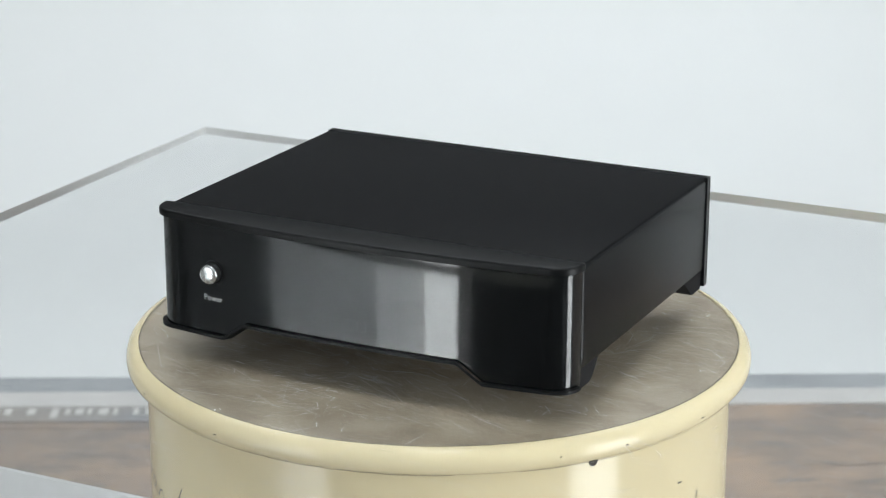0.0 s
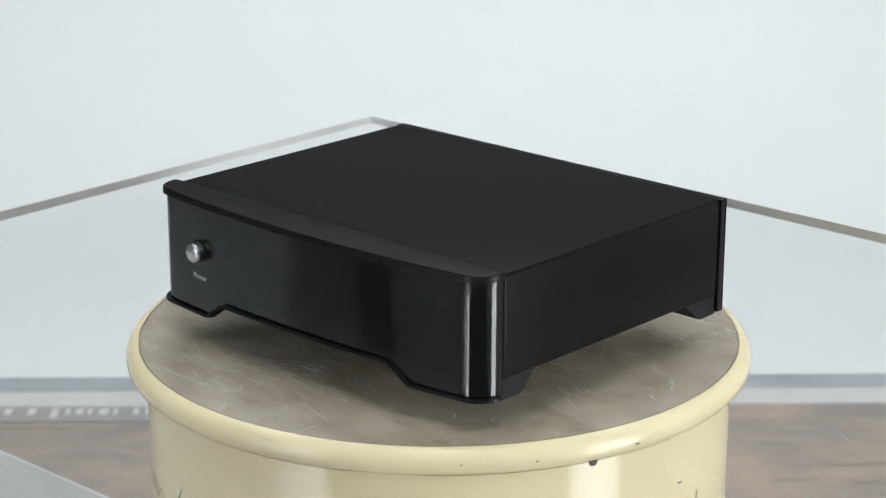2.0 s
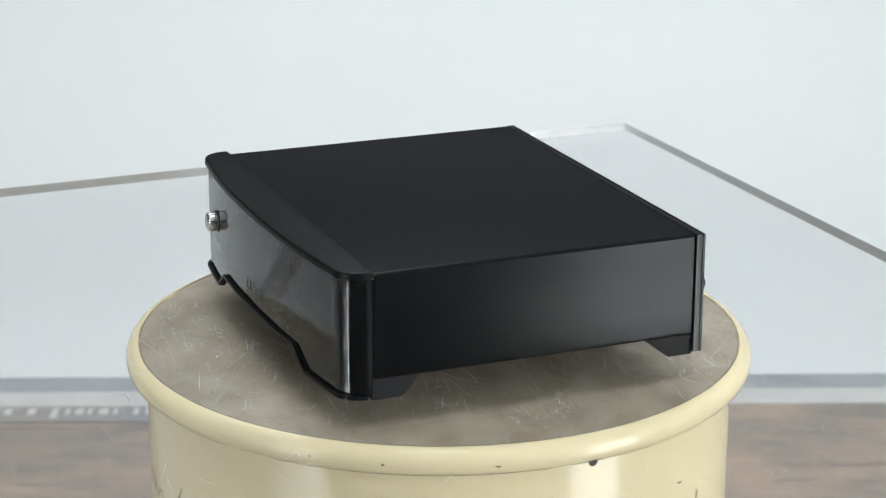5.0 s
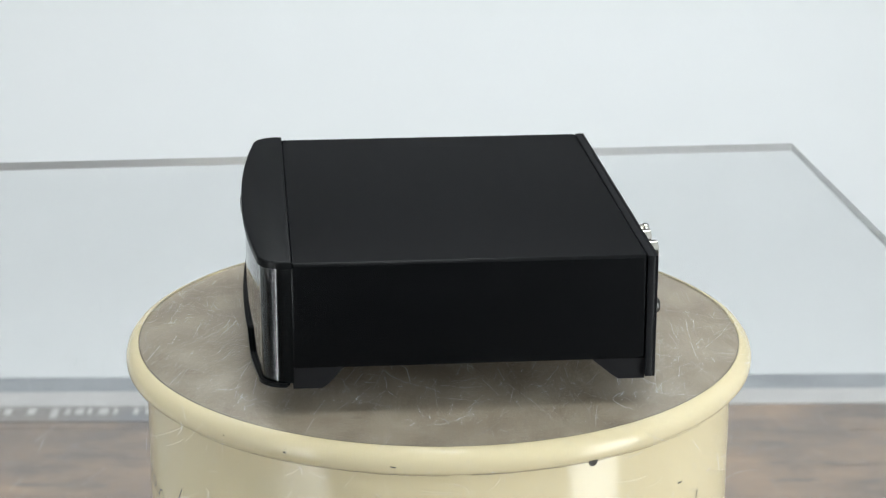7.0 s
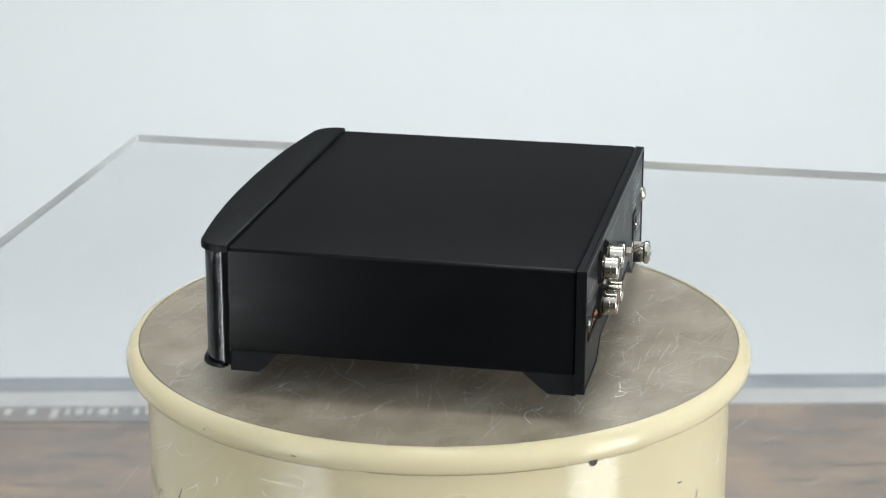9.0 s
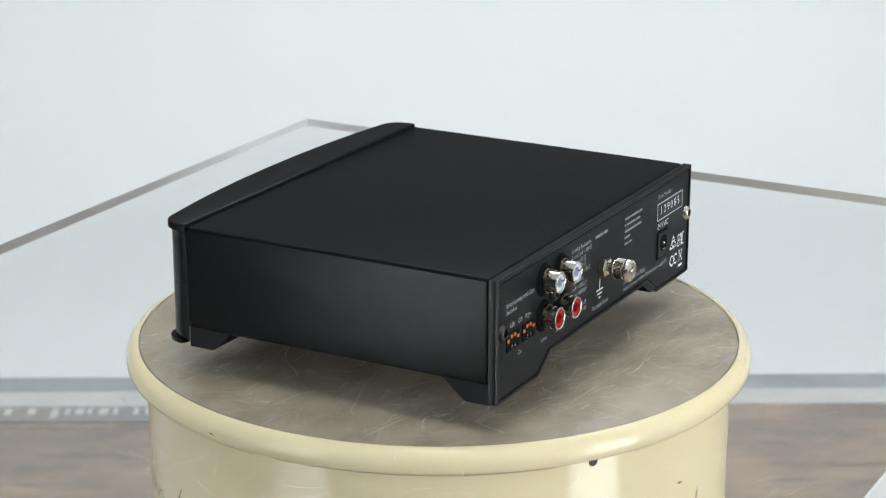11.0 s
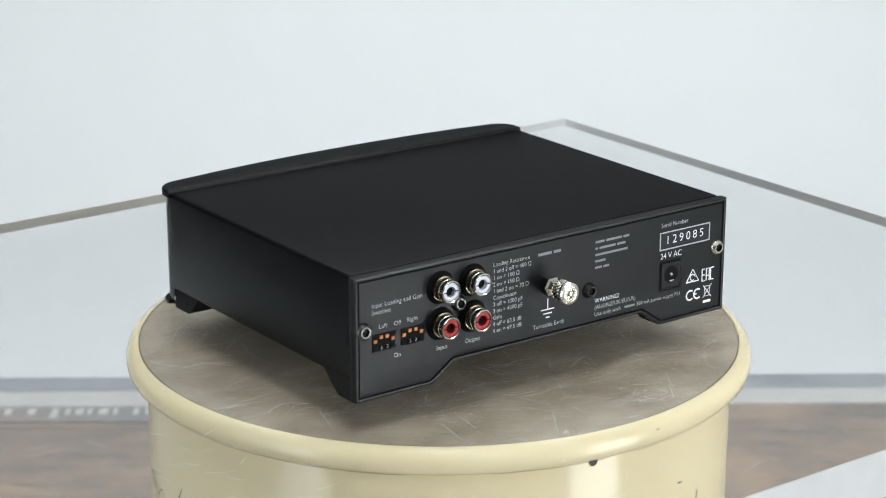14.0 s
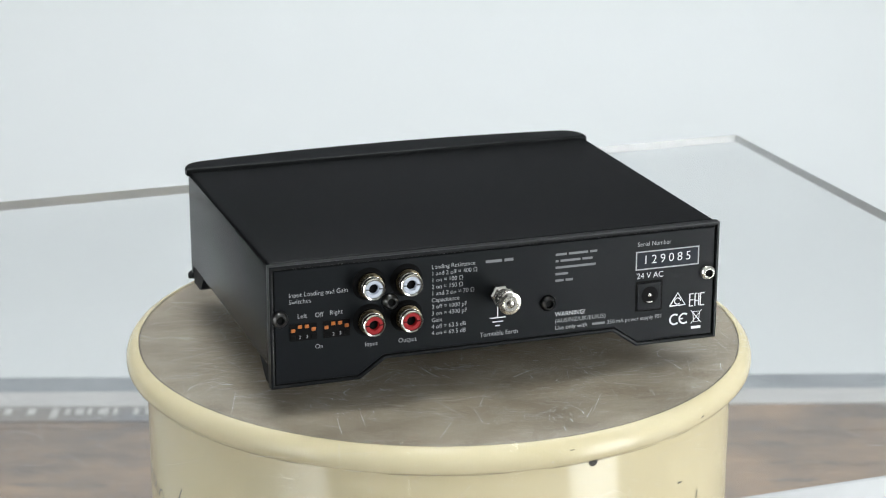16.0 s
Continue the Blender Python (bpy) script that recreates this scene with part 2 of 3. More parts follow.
# ---------------------------------------------------------------- the room
def room():
    X, B, F, H, T = ROOM_X, ROOM_BACK, ROOM_FRONT, ROOM_TOP, 0.15

    def slab(name, lo, hi, mat, label, category):
        bm = bmesh.new()
        box(bm, lo, hi)
        return tagged(new(name, mesh_of(name, bm, mat)), label, category, kind="structure")

    slab("floor", (-X - T, F - T, -0.1), (X + T, B + T, 0), FLOOR_WOOD, "dark stained timber floorboards of the room", "floor")
    bm = bmesh.new()
    at = F - T
    for x0, x1, y0, y1, watts in sorted(FILL_OPENINGS, key=lambda v: v[2]):
        for lo, hi in (((-X - T, at), (X + T, y0)), ((-X - T, y0), (x0, y1)), ((x1, y0), (X + T, y1))):
            box(bm, (*lo, H), (*hi, H + 0.1))
        at = y1
    box(bm, (-X - T, at, H), (X + T, B + T, H + 0.1))
    tagged(new("ceiling", mesh_of("ceiling", bm, PALE_WALL)), "pale painted plaster ceiling with an added opening for the backdrop fill", "ceiling", kind="structure")
    # pane of the added opening that the backdrop fill shines through
    for k, (x0, x1, y0, y1, watts) in enumerate(FILL_OPENINGS):
        roof = thing("window_%d" % (3 + k), pose(0, 0, H + 0.09), "unseen glass opening added in the ceiling for the backdrop fill", "window", kind="structure")
        bm = bmesh.new()
        box(bm, (x0, y0, 0), (x1, y1, 0.006))
        part("pane", bm, GLASS_PANE, roof).visible_shadow = False
    slab("wall_north", (-X - T, B + 0.03, 0), (X + T, B + 0.03 + T, H), GREY_WALL, "plain grey painted plaster wall", "wall")
    slab("wall_south", (-X - T, F - T, 0), (X + T, F, H), ROOM_WALL, "plain taupe painted plaster wall", "wall")
    for side in (-1, 1):
        bm = bmesh.new()
        a, b = sorted((side * X, side * (X + T)))
        at = F
        for _, sd, y, w, low, high, watts in sorted(WINDOWS, key=lambda v: v[2]):
            if sd == side:
                for lo, hi in (((at, 0), (y - w / 2, H)), ((y - w / 2, 0), (y + w / 2, low)), ((y - w / 2, high), (y + w / 2, H))):
                    box(bm, (a, lo[0], lo[1]), (b, hi[0], hi[1]))
                at = y + w / 2
        box(bm, (a, at, 0), (b, B + 0.03, H))
        name = "wall_west" if side < 0 else "wall_east"
        tagged(new(name, mesh_of(name, bm, ROOM_WALL if side < 0 else PALE_WALL)), "%s painted plaster wall with a tall window opening" % ("taupe" if side < 0 else "pale"), "wall", kind="structure")
    for name, side, y, w, low, high, watts in WINDOWS:
        win = thing(name, pose(side * (X + 0.10), y, low), "white painted casement window with clear glass", "window", kind="structure")
        for nm, lo, hi in (("frame", (-0.02, -w / 2, 0), (0.02, -w / 2 + 0.02, high - low)), ("frame", (-0.02, w / 2 - 0.02, 0), (0.02, w / 2, high - low)),
                           ("frame", (-0.02, -w / 2 + 0.02, 0), (0.02, w / 2 - 0.02, 0.02)), ("frame", (-0.02, -w / 2 + 0.02, high - low - 0.02), (0.02, w / 2 - 0.02, high - low))):
            bm = bmesh.new()
            box(bm, lo, hi, 0.003, 1)
            part(nm, bm, FRAME_WHITE, win)
        bm = bmesh.new()
        box(bm, (-0.002, -w / 2 + 0.02, 0.02), (0.002, w / 2 - 0.02, high - low - 0.02))
        part("pane", bm, GLASS_PANE, win).visible_shadow = False

    # white sheet that lies on the bench behind the drum and sweeps up the wall
    line = [(0.679, 0.7514), (1.05, 0.7514)]
    line += [(1.05 + 0.55 * math.sin(a), 1.3014 - 0.55 * math.cos(a)) for a in (math.pi / 2 * k / 16 for k in range(1, 11))]
    out = [(0, -1), (0, -1)] + [(math.sin(math.pi / 2 * k / 16), -math.cos(math.pi / 2 * k / 16)) for k in range(1, 11)]
    back = [(y + 0.001 * dy, z + 0.001 * dz) for (y, z), (dy, dz) in zip(line, out)]
    bm = bmesh.new()
    prism(bm, line + back[::-1], -1.42, 1.42, "x")
    bmesh.ops.transform(bm, matrix=pose(0, 0, 0, 0, 0, LEAN), verts=bm.verts)
    sheet = tagged(new("backdrop", mesh_of("backdrop", bm, SWEEP, 30)), "smooth white backdrop sheet with a grey stripe, curving up", "backdrop", kind="structure")
    bm = bmesh.new()
    box(bm, (-1.3, 0.7085, 0.7512), (1.3, 0.739, 0.7517))
    bmesh.ops.transform(bm, matrix=pose(0, 0, 0, 0, 0, LEAN), verts=bm.verts)
    part("stripe", bm, GREY_STRIPE, sheet, "slate grey printed stripe")
    bm = bmesh.new()
    box(bm, (-1.3, 0.6788, 0.7502), (1.3, 0.7085, 0.7516))
    bmesh.ops.transform(bm, matrix=pose(0, 0, 0, 0, 0, LEAN), verts=bm.verts)
    part("border", bm, OFF_WHITE, sheet, "off-white border strip")


LEAN = 1.0


def downlight():
    """Housing of the added overhead lamp; its light leaves by the open underside."""
    ob = thing("added_ceiling_lamp", pose(OVERHEAD_FILL[0], OVERHEAD_FILL[1], ROOM_TOP), "round ceiling lamp added unseen above the drum as fill", "ceiling light")
    r = OVERHEAD_FILL[2] / 2
    bm = bmesh.new()
    lathe(bm, [(r + 0.002, 0.0), (r + 0.018, 0.0), (r + 0.018, -0.024), (r + 0.014, -0.030), (r + 0.004, -0.030), (r + 0.002, -0.026)], 48, closed=True)
    part("housing", bm, FRAME_WHITE, ob, smooth=40)


def reflection_curtain():
    """Unseen pleated net over the larger window's far half, added to grade its reflection."""
    ob = thing("reflection_curtain", pose(-ROOM_X + 0.05, 0, 2.06), "unseen white pleated net added to grade the window's reflection", "curtain")
    cloth = bpy.data.materials.new("white net")
    cloth.use_nodes = True
    nd, ln = cloth.node_tree.nodes, cloth.node_tree.links
    nd.remove(nd["Principled BSDF"])
    through_cloth, face, mix = nd.new("ShaderNodeBsdfTranslucent"), nd.new("ShaderNodeBsdfDiffuse"), nd.new("ShaderNodeMixShader")
    through_cloth.inputs["Color"].default_value = face.inputs["Color"].default_value = (0.8, 0.81, 0.82, 1)
    mix.inputs[0].default_value = 0.68
    gaps, weave = nd.new("ShaderNodeBsdfTransparent"), nd.new("ShaderNodeMixShader")
    weave.inputs[0].default_value = 0.30
    ln.new(through_cloth.outputs[0], mix.inputs[1]), ln.new(face.outputs[0], mix.inputs[2])
    ln.new(mix.outputs[0], weave.inputs[1]), ln.new(gaps.outputs[0], weave.inputs[2]), ln.new(weave.outputs[0], nd["Material Output"].inputs["Surface"])
    for x0, y0, y1 in ((0.0, -1.52, -0.42), (0.05, -1.22, -0.42)):
        bm = bmesh.new()
        n = round((y1 - y0) * 200)
        low, high = [], []
        for k in range(n + 1):
            y = y0 + (y1 - y0) * k / n
            x = x0 + 0.020 * math.sin(k * 0.49) + 0.008 * math.sin(k * 1.13 + 1)
            low.append(bm.verts.new((x * 1.3, y, -2.02))), high.append(bm.verts.new((x * 0.7, y, -0.012)))
        for k in range(n):
            bm.faces.new((low[k], low[k + 1], high[k + 1], high[k]))
        part("cloth", bm, cloth, ob, smooth=80)
    bm = bmesh.new()
    lathe(bm, [(0, -2.0), (0.011, -2.0), (0.011, -0.38), (0, -0.38)], 16, pose(0, 0, 0, -90, 0, 0))
    part("curtain_rod", bm, STEEL, ob, "thin steel rod of the added curtain", smooth=40)


def card_reflector():
    """An unseen white card added on the bench, to brighten the gloss front's reflection."""
    ob = thing("card_reflector", pose(-0.92, 0.30, 0.7502, 0, 0, 2), "white foam card added flat on the bench as an unseen reflector", "card")
    bm = bmesh.new()
    box(bm, (-0.43, -0.34, 0), (0.42, 0.33, 0.005), 0.0008, 1)
    part("sheet", bm, SWEEP, ob)


def bench():
    ob = thing("bench", pose(0, 0.50, 0), "weathered brown timber work bench with grey stains", "bench")
    rng = random.Random(4)
    y = -0.70
    while y < 0.68:
        w = rng.uniform(0.13, 0.17)
        bm = bmesh.new()
        box(bm, (-1.4, y, 0.71), (1.4, min(y + w, 0.68) - 0.0006, 0.75), 0.0008)
        part("plank", bm, TIMBER, ob)
        y += w
    for x in (-1.3, 1.3):
        for y in (-0.62, 0.60):
            bm = bmesh.new()
            box(bm, (x - 0.04, y - 0.04, 0), (x + 0.04, y + 0.04, 0.71), 0.004)
            part("leg", bm, TIMBER, ob)
    for x0, y0, w in ((0.21, 0.135, 0.10), (0.20, 0.105, 0.08), (0.23, 0.072, 0.09), (0.23, 0.042, 0.04), (0.29, 0.040, 0.06), (-0.36, 0.052, 0.06), (-0.30, 0.032, 0.07), (-0.36, 0.095, 0.05)):
        bm = bmesh.new()
        ribbon(bm, [(x0 + w * k / 10, y0 + rng.uniform(-0.0015, 0.0015), 0.7503) for k in range(11)], rng.uniform(0.006, 0.011), Vector((0, 0, 1)), True)
        part("stain", bm, CRACK, ob, "grey streaked stain along the grain")


def banner():
    """Grey printed strip with pale letters that lies on the bench along the sheet's edge."""
    rng = random.Random(9)
    ob = thing("printed_strip", pose(0, 0, 0.7502) @ pose(0, 0, 0, 0, 0, LEAN), "grey printed paper strip with a row of pale letters", "printed strip")
    bm = bmesh.new()
    box(bm, (-0.75, 0.650, 0.0), (-0.10, 0.6785, 0.0010))
    part("strip", bm, SIGN_GREY, ob)
    x = -0.74
    while x < -0.12:
        w, tall = rng.uniform(0.003, 0.0075), rng.choice((0.012, 0.012, 0.019))
        bm = bmesh.new()
        box(bm, (x, 0.6755 - tall, 0.0009), (x + w, 0.6755, 0.0012))
        part("letter_bar", bm, OFF_WHITE, ob)
        x += w + rng.choice((0.003, 0.004, 0.005, 0.012))


# ---------------------------------------------------------------- drum, lid, slab
R_BODY = 0.1205


def tin_drum():
    drum = thing("tin_drum", pose(0, 0, 0.75), "cream enamelled round tin drum with faint script lettering", "tin drum")
    h = ZT - 0.75
    bm = bmesh.new()
    lathe(bm, [(0, 0.003), (R_BODY - 0.002, 0.003), (R_BODY + 0.002, 0), (R_BODY + 0.003, 0.004), (R_BODY, 0.010), (R_BODY, h - 0.045), (R_BODY, h - 0.036),
               (R_BODY - 0.003, h - 0.0345), (0, h - 0.0345)], 160)
    part("body", bm, CREAM, drum, smooth=40)
    at = lambda a, z, r=R_BODY + 0.0002: Vector((r * math.sin(radians(a)), -r * math.cos(radians(a)), h + z))
    side = lambda p: Vector((p.x, p.y, 0)).normalized()
    script = [[(-78, -0.078), (-76.5, -0.072), (-75.5, -0.074), (-74.5, -0.0725)],
              [(-71.5, -0.0735), (-73.5, -0.0740), (-74, -0.0775), (-72.3, -0.0785), (-70.8, -0.0745), (-70.6, -0.0785), (-69.5, -0.0790)],
              [(-68.8, -0.0745), (-68.6, -0.0790), (-67.6, -0.0755), (-66.2, -0.0745), (-65.6, -0.0770), (-65.2, -0.0795), (-64.0, -0.0790)],
              [(-60.0, -0.0755), (-62.0, -0.0755), (-62.8, -0.0785), (-61.2, -0.0800), (-58.5, -0.0745), (-56.2, -0.0660)], [(-57.6, -0.0710), (-58.6, -0.0790), (-57.0, -0.0800)],
              [(57.0, -0.0665), (56.0, -0.0720), (55.2, -0.0790)], [(50.9, -0.0585), (49.6, -0.0584)]]
    for line in script:
        fine = []
        for (a0, z0), (a1, z1) in zip(line, line[1:]):
            fine += [at(a0 + (a1 - a0) * k / 5, z0 + (z1 - z0) * k / 5) for k in range(5)]
        bm = bmesh.new()
        ribbon(bm, fine + [at(*line[-1])], 0.0007, side)
        part("script_stroke", bm, INK, drum)
    # flat dark patch that paints the shade of a small hole
    bm = bmesh.new()
    bm.faces.new([bm.verts.new(at(28.2 + 0.95 * math.cos(k * 0.5236), -0.0372 + 0.0020 * math.sin(k * 0.5236))) for k in range(12)])
    part("rivet_hole", bm, GRIME_AND_SHADE, drum, "small hole under the rim, its shade a flat dark patch")
    return drum


def drum_lid():
    lid = thing("drum_lid", pose(0, 0, ZT), "cream tin lid with a rolled chipped rim and worn brown top", "lid")
    bm = bmesh.new()
    prof = [(0.1230, -0.0256), (0.1232, -0.0246), (0.1237, -0.0242), (0.1246, -0.0244), (0.1264, -0.0254), (0.1279, -0.0273), (0.1286, -0.0297), (0.1284, -0.0318),
            (0.1275, -0.0333), (0.1262, -0.0341), (0.1230, -0.0345), (0.1219, -0.0345), (0.1219, -0.0300)]
    lathe(bm, prof, 200)
    rim = part("rim", bm, CREAM, lid, smooth=50)
    bm = bmesh.new()
    lathe(bm, [(0, -0.0246), (0.1226, -0.0246), (0.1234, -0.0250), (0.1234, -0.0262), (0, -0.0262)], 120)
    part("disc", bm, CREAM_DISC, lid, "worn brown-grey tin disc", smooth=40)
    rng = random.Random(11)
    bm = bmesh.new()
    a = 0.0
    while a < 2 * math.pi:          # dark grime line in the seam under the rim, broken
        n = rng.randint(14, 80)
        pts = [((0.1274) * math.cos(a + 0.012 * k), 0.1274 * math.sin(a + 0.012 * k), -0.0338 + rng.uniform(-1, 1) * 0.00012) for k in range(n)]
        ribbon(bm, pts, rng.uniform(0.0003, 0.0006), lambda p: Vector((p.x, p.y, -0.12)).normalized())
        a += 0.012 * n + rng.uniform(0.01, 0.25)
    a = 0.0
    while a < 2 * math.pi:          # grime where the disc meets the rim
        n = rng.randint(30, 120)
        pts = [(0.1231 * math.cos(a + 0.012 * k), 0.1231 * math.sin(a + 0.012 * k), -0.02435) for k in range(n)]
        ribbon(bm, pts, rng.uniform(0.00015, 0.00035), Vector((0, 0, 1)))
        a += 0.012 * n + rng.uniform(0.0, 0.08)
    for k in range(46):             # chips
        a, s = rng.uniform(0, 2 * math.pi), rng.choice((rng.uniform(0, 0.15), rng.uniform(0.35, 1)))
        r, z = (0.1286 - 0.0011 * (2 * s - 1.1) ** 2, -0.0272 - 0.0050 * s)
        w = rng.uniform(0.0004, 0.0022)
        pts = [((r + 0.0002) * math.cos(a + w * j / r / 3), (r + 0.0002) * math.sin(a + w * j / r / 3), z + rng.uniform(-1, 1) * 0.0003) for j in range(4)]
        ribbon(bm, pts, rng.uniform(0.0002, 0.0006), lambda p: Vector((p.x, p.y, 0)).normalized())
    part("grime", bm, GRIME_AND_SHADE, rim, "dark chips and grime along the rim")
    bm = bmesh.new()
    lathe(bm, [(0, -0.0246), (0.014, -0.0246), (0.014, -0.0200), (0, -0.0200)], 32)
    part("spacer", bm, RUBBER, lid, "flat black spacer disc")
    return lid


SLAB_TOP = ZT - 0.0015  # rubber pads under the amplifier make up the difference


def acrylic_slab():
    slab = thing("acrylic_slab", pose(0, 0, SLAB_TOP), "thick clear scratched acrylic slab on the drum lid", "slab")
    turn = pose(0, 0, 0, 0, 0, 90.54)
    bm = bmesh.new()
    box(bm, (-0.2145, -0.2456, -0.0185), (0.2135, 0.2456, 0.0), 0.0006, 1)
    bmesh.ops.transform(bm, matrix=turn, verts=bm.verts)
    bm.normal_update()
    for f in bm.faces:
        f.material_index = 0 if abs(f.normal.z) > 0.9 else 1
    body = part("sheet", bm, ACRYLIC, slab)
    body.data.materials.append(ACRYLIC_EDGE)
    body.visible_shadow = False
    rng = random.Random(23)
    bm = bmesh.new()
    up = Vector((0, 0, 1))
    grain = rng.uniform(0, math.pi)
    for k in range(2900):
        if rng.random() < 0.68:
            r, a = 0.130 * math.sqrt(rng.random()), rng.uniform(0, 2 * math.pi)
            x, y = r * math.cos(a), r * math.sin(a)
        else:
            x, y = rng.uniform(-0.245, 0.245), rng.uniform(-0.205, 0.205)
        d = grain + rng.gauss(0, 0.22) if rng.random() < 0.72 else rng.uniform(0, 2 * math.pi)
        hook = rng.random() < 0.03
        bend = rng.gauss(0, 0.16) if hook else rng.gauss(0, 0.015)
        length = rng.choice((rng.uniform(0.0004, 0.002), rng.uniform(0.002, 0.008), rng.uniform(0.008, 0.030)))
        bold = rng.random() < 0.05 and length < 0.008
        pts, n = [], 7 if hook else 3
        for j in range(n):
            pts.append((x, y, 0.00004))
            x, y, d = x + math.cos(d) * length / n, y + math.sin(d) * length / n, d + bend
        ribbon(bm, pts, rng.uniform(0.00012, 0.00022) if bold else rng.uniform(0.00003, 0.00010), up)
    # long wandering scratches
    for k in range(46):
        r, a, d = 0.128 * math.sqrt(rng.random()), rng.uniform(0, 2 * math.pi), rng.uniform(0, 2 * math.pi)
        x, y, pts, turn_by = r * math.cos(a), r * math.sin(a), [], rng.gauss(0, 0.10)
        for j in range(rng.randint(7, 16)):
            pts.append((x, y, 0.00004))
            x, y, d = x + math.cos(d) * 0.0013, y + math.sin(d) * 0.0013, d + turn_by + rng.gauss(0, 0.25)
        ribbon(bm, pts, rng.uniform(0.00009, 0.0002), up)
    # short nicks gathered in worn patches
    for patch in range(46):
        r, a = 0.125 * math.sqrt(rng.random()), rng.uniform(0, 2 * math.pi)
        spread, lean = rng.uniform(0.004, 0.016), rng.uniform(0, math.pi)
        for k in range(rng.randint(5, 16)):
            x, y = r * math.cos(a) + rng.gauss(0, spread), r * math.sin(a) + rng.gauss(0, spread)
            d, length = lean + rng.gauss(0, 0.5), rng.uniform(0.0006, 0.005)
            ribbon(bm, [(x, y, 0.00004), (x + length * math.cos(d), y + length * math.sin(d), 0.00004)], rng.uniform(0.00007, 0.00018), up)
    for k in range(260):
        x, y = rng.uniform(-0.245, 0.245), rng.uniform(-0.205, 0.205)
        s = rng.uniform(0.00015, 0.0005)
        ribbon(bm, [(x, y, 0.00004), (x + s, y + s * rng.uniform(-0.6, 0.6), 0.00004)], s, up)
    tagged(part("scratches", bm, SCRATCH, slab, "fine scratches and specks, coloured pale for their glints"), kind="stuff")
    # broader scuffs towards one end of the slab
    bm = bmesh.new()
    for k in range(80):
        x, y, d = rng.uniform(0.125, 0.243), rng.uniform(-0.20, 0.20), rng.uniform(0, math.pi)
        length = rng.uniform(0.003, 0.016)
        ribbon(bm, [(x + length * j / 3 * math.cos(d + 0.15 * j), y + length * j / 3 * math.sin(d + 0.15 * j), 0.00004) for j in range(4)], rng.uniform(0.00012, 0.0003), up, True)
    tagged(part("scuffs", bm, SCUFF, slab, "broad white scuff marks"), kind="stuff")
    bm = bmesh.new()
    for k in range(210):
        x, y, d = rng.uniform(-0.245, 0.245), rng.uniform(-0.205, 0.205), rng.uniform(0, 6.28)
        fibre = rng.random() < 0.10
        pts = []
        for j in range(6 if fibre else 2):
            pts.append((x, y, 0.00006))
            step = 0.0016 if fibre else rng.uniform(0.0001, 0.0003)
            x, y, d = x + math.cos(d) * step, y + math.sin(d) * step, d + rng.gauss(0, 0.5)
        ribbon(bm, pts, 0.00012 if fibre else rng.uniform(0.00012, 0.00042), up)
    for x, y, d, n, bend in ((0.047, -0.146, 0.5, 9, -0.12), (-0.100, -0.156, 1.9, 6, 0.2), (0.020, -0.150, 2.4, 4, 0.1)):   # hairs stuck to the slab
        pts = []
        for j in range(n):
            pts.append((x, y, 0.00006))
            x, y, d = x + math.cos(d) * 0.0012, y + math.sin(d) * 0.0012, d + bend
        ribbon(bm, pts, 0.0002, up, True)
    tagged(part("dust", bm, GRIME_AND_SHADE, slab, "dark dust specks and fibres"), kind="stuff")
    return slab


# ---------------------------------------------------------------- the amplifier
FX, FY, RY, TOP = 0.0905, -0.0620, 0.0729, 0.0474


def front_plan(inset=0.0, steps=14):
    """Plan outline of the bowed front, from one side to the other; the first and last points lie on the body."""
    hx, r = FX - inset, 0.0102
    pts = [(-hx, FY)]
    bow = lambda x: -0.0800 + inset + 0.0052 * (abs(x) / 0.08) ** 2.2
    cx = hx - r
    yc = bow(cx) + r
    for k in range(steps + 1):
        a = math.pi + math.pi / 2 * k / steps
        pts.append((-cx + r * math.cos(a), yc + r * math.sin(a)))
    for k in range(1, 24):
        x = -cx + 2 * cx * k / 24
        pts.append((x, bow(x)))
    for k in range(steps + 1):
        a = 1.5 * math.pi + math.pi / 2 * k / steps
        pts.append((cx + r * math.cos(a), yc + r * math.sin(a)))
    pts.append((hx, FY))
    return pts


def low_edge(x):
    """Height of the lower edge of front and rear panels: feet outside, raised in the middle."""
    a = abs(x)
    return 0.0 if a > 0.0562 else 0.0070 if a < 0.0460 else 0.0070 * (0.0562 - a) / 0.0102


def front_shell(bm, plan, z_low, z_high):
    """A wall along a plan outline, its lower edge following the feet."""
    fine = []
    for (x0, y0), (x1, y1) in zip(plan, plan[1:]):
        n = max(1, int(abs(x1 - x0) / 0.0012))
        fine += [(x0 + (x1 - x0) * k / n, y0 + (y1 - y0) * k / n) for k in range(n)]
    fine.append(plan[-1])
    lo = [bm.verts.new((x, y, z_low(x))) for x, y in fine]
    hi = [bm.verts.new((x, y, z_high)) for x, y in fine]
    for i in range(len(fine) - 1):
        bm.faces.new((lo[i], lo[i + 1], hi[i + 1], hi[i]))


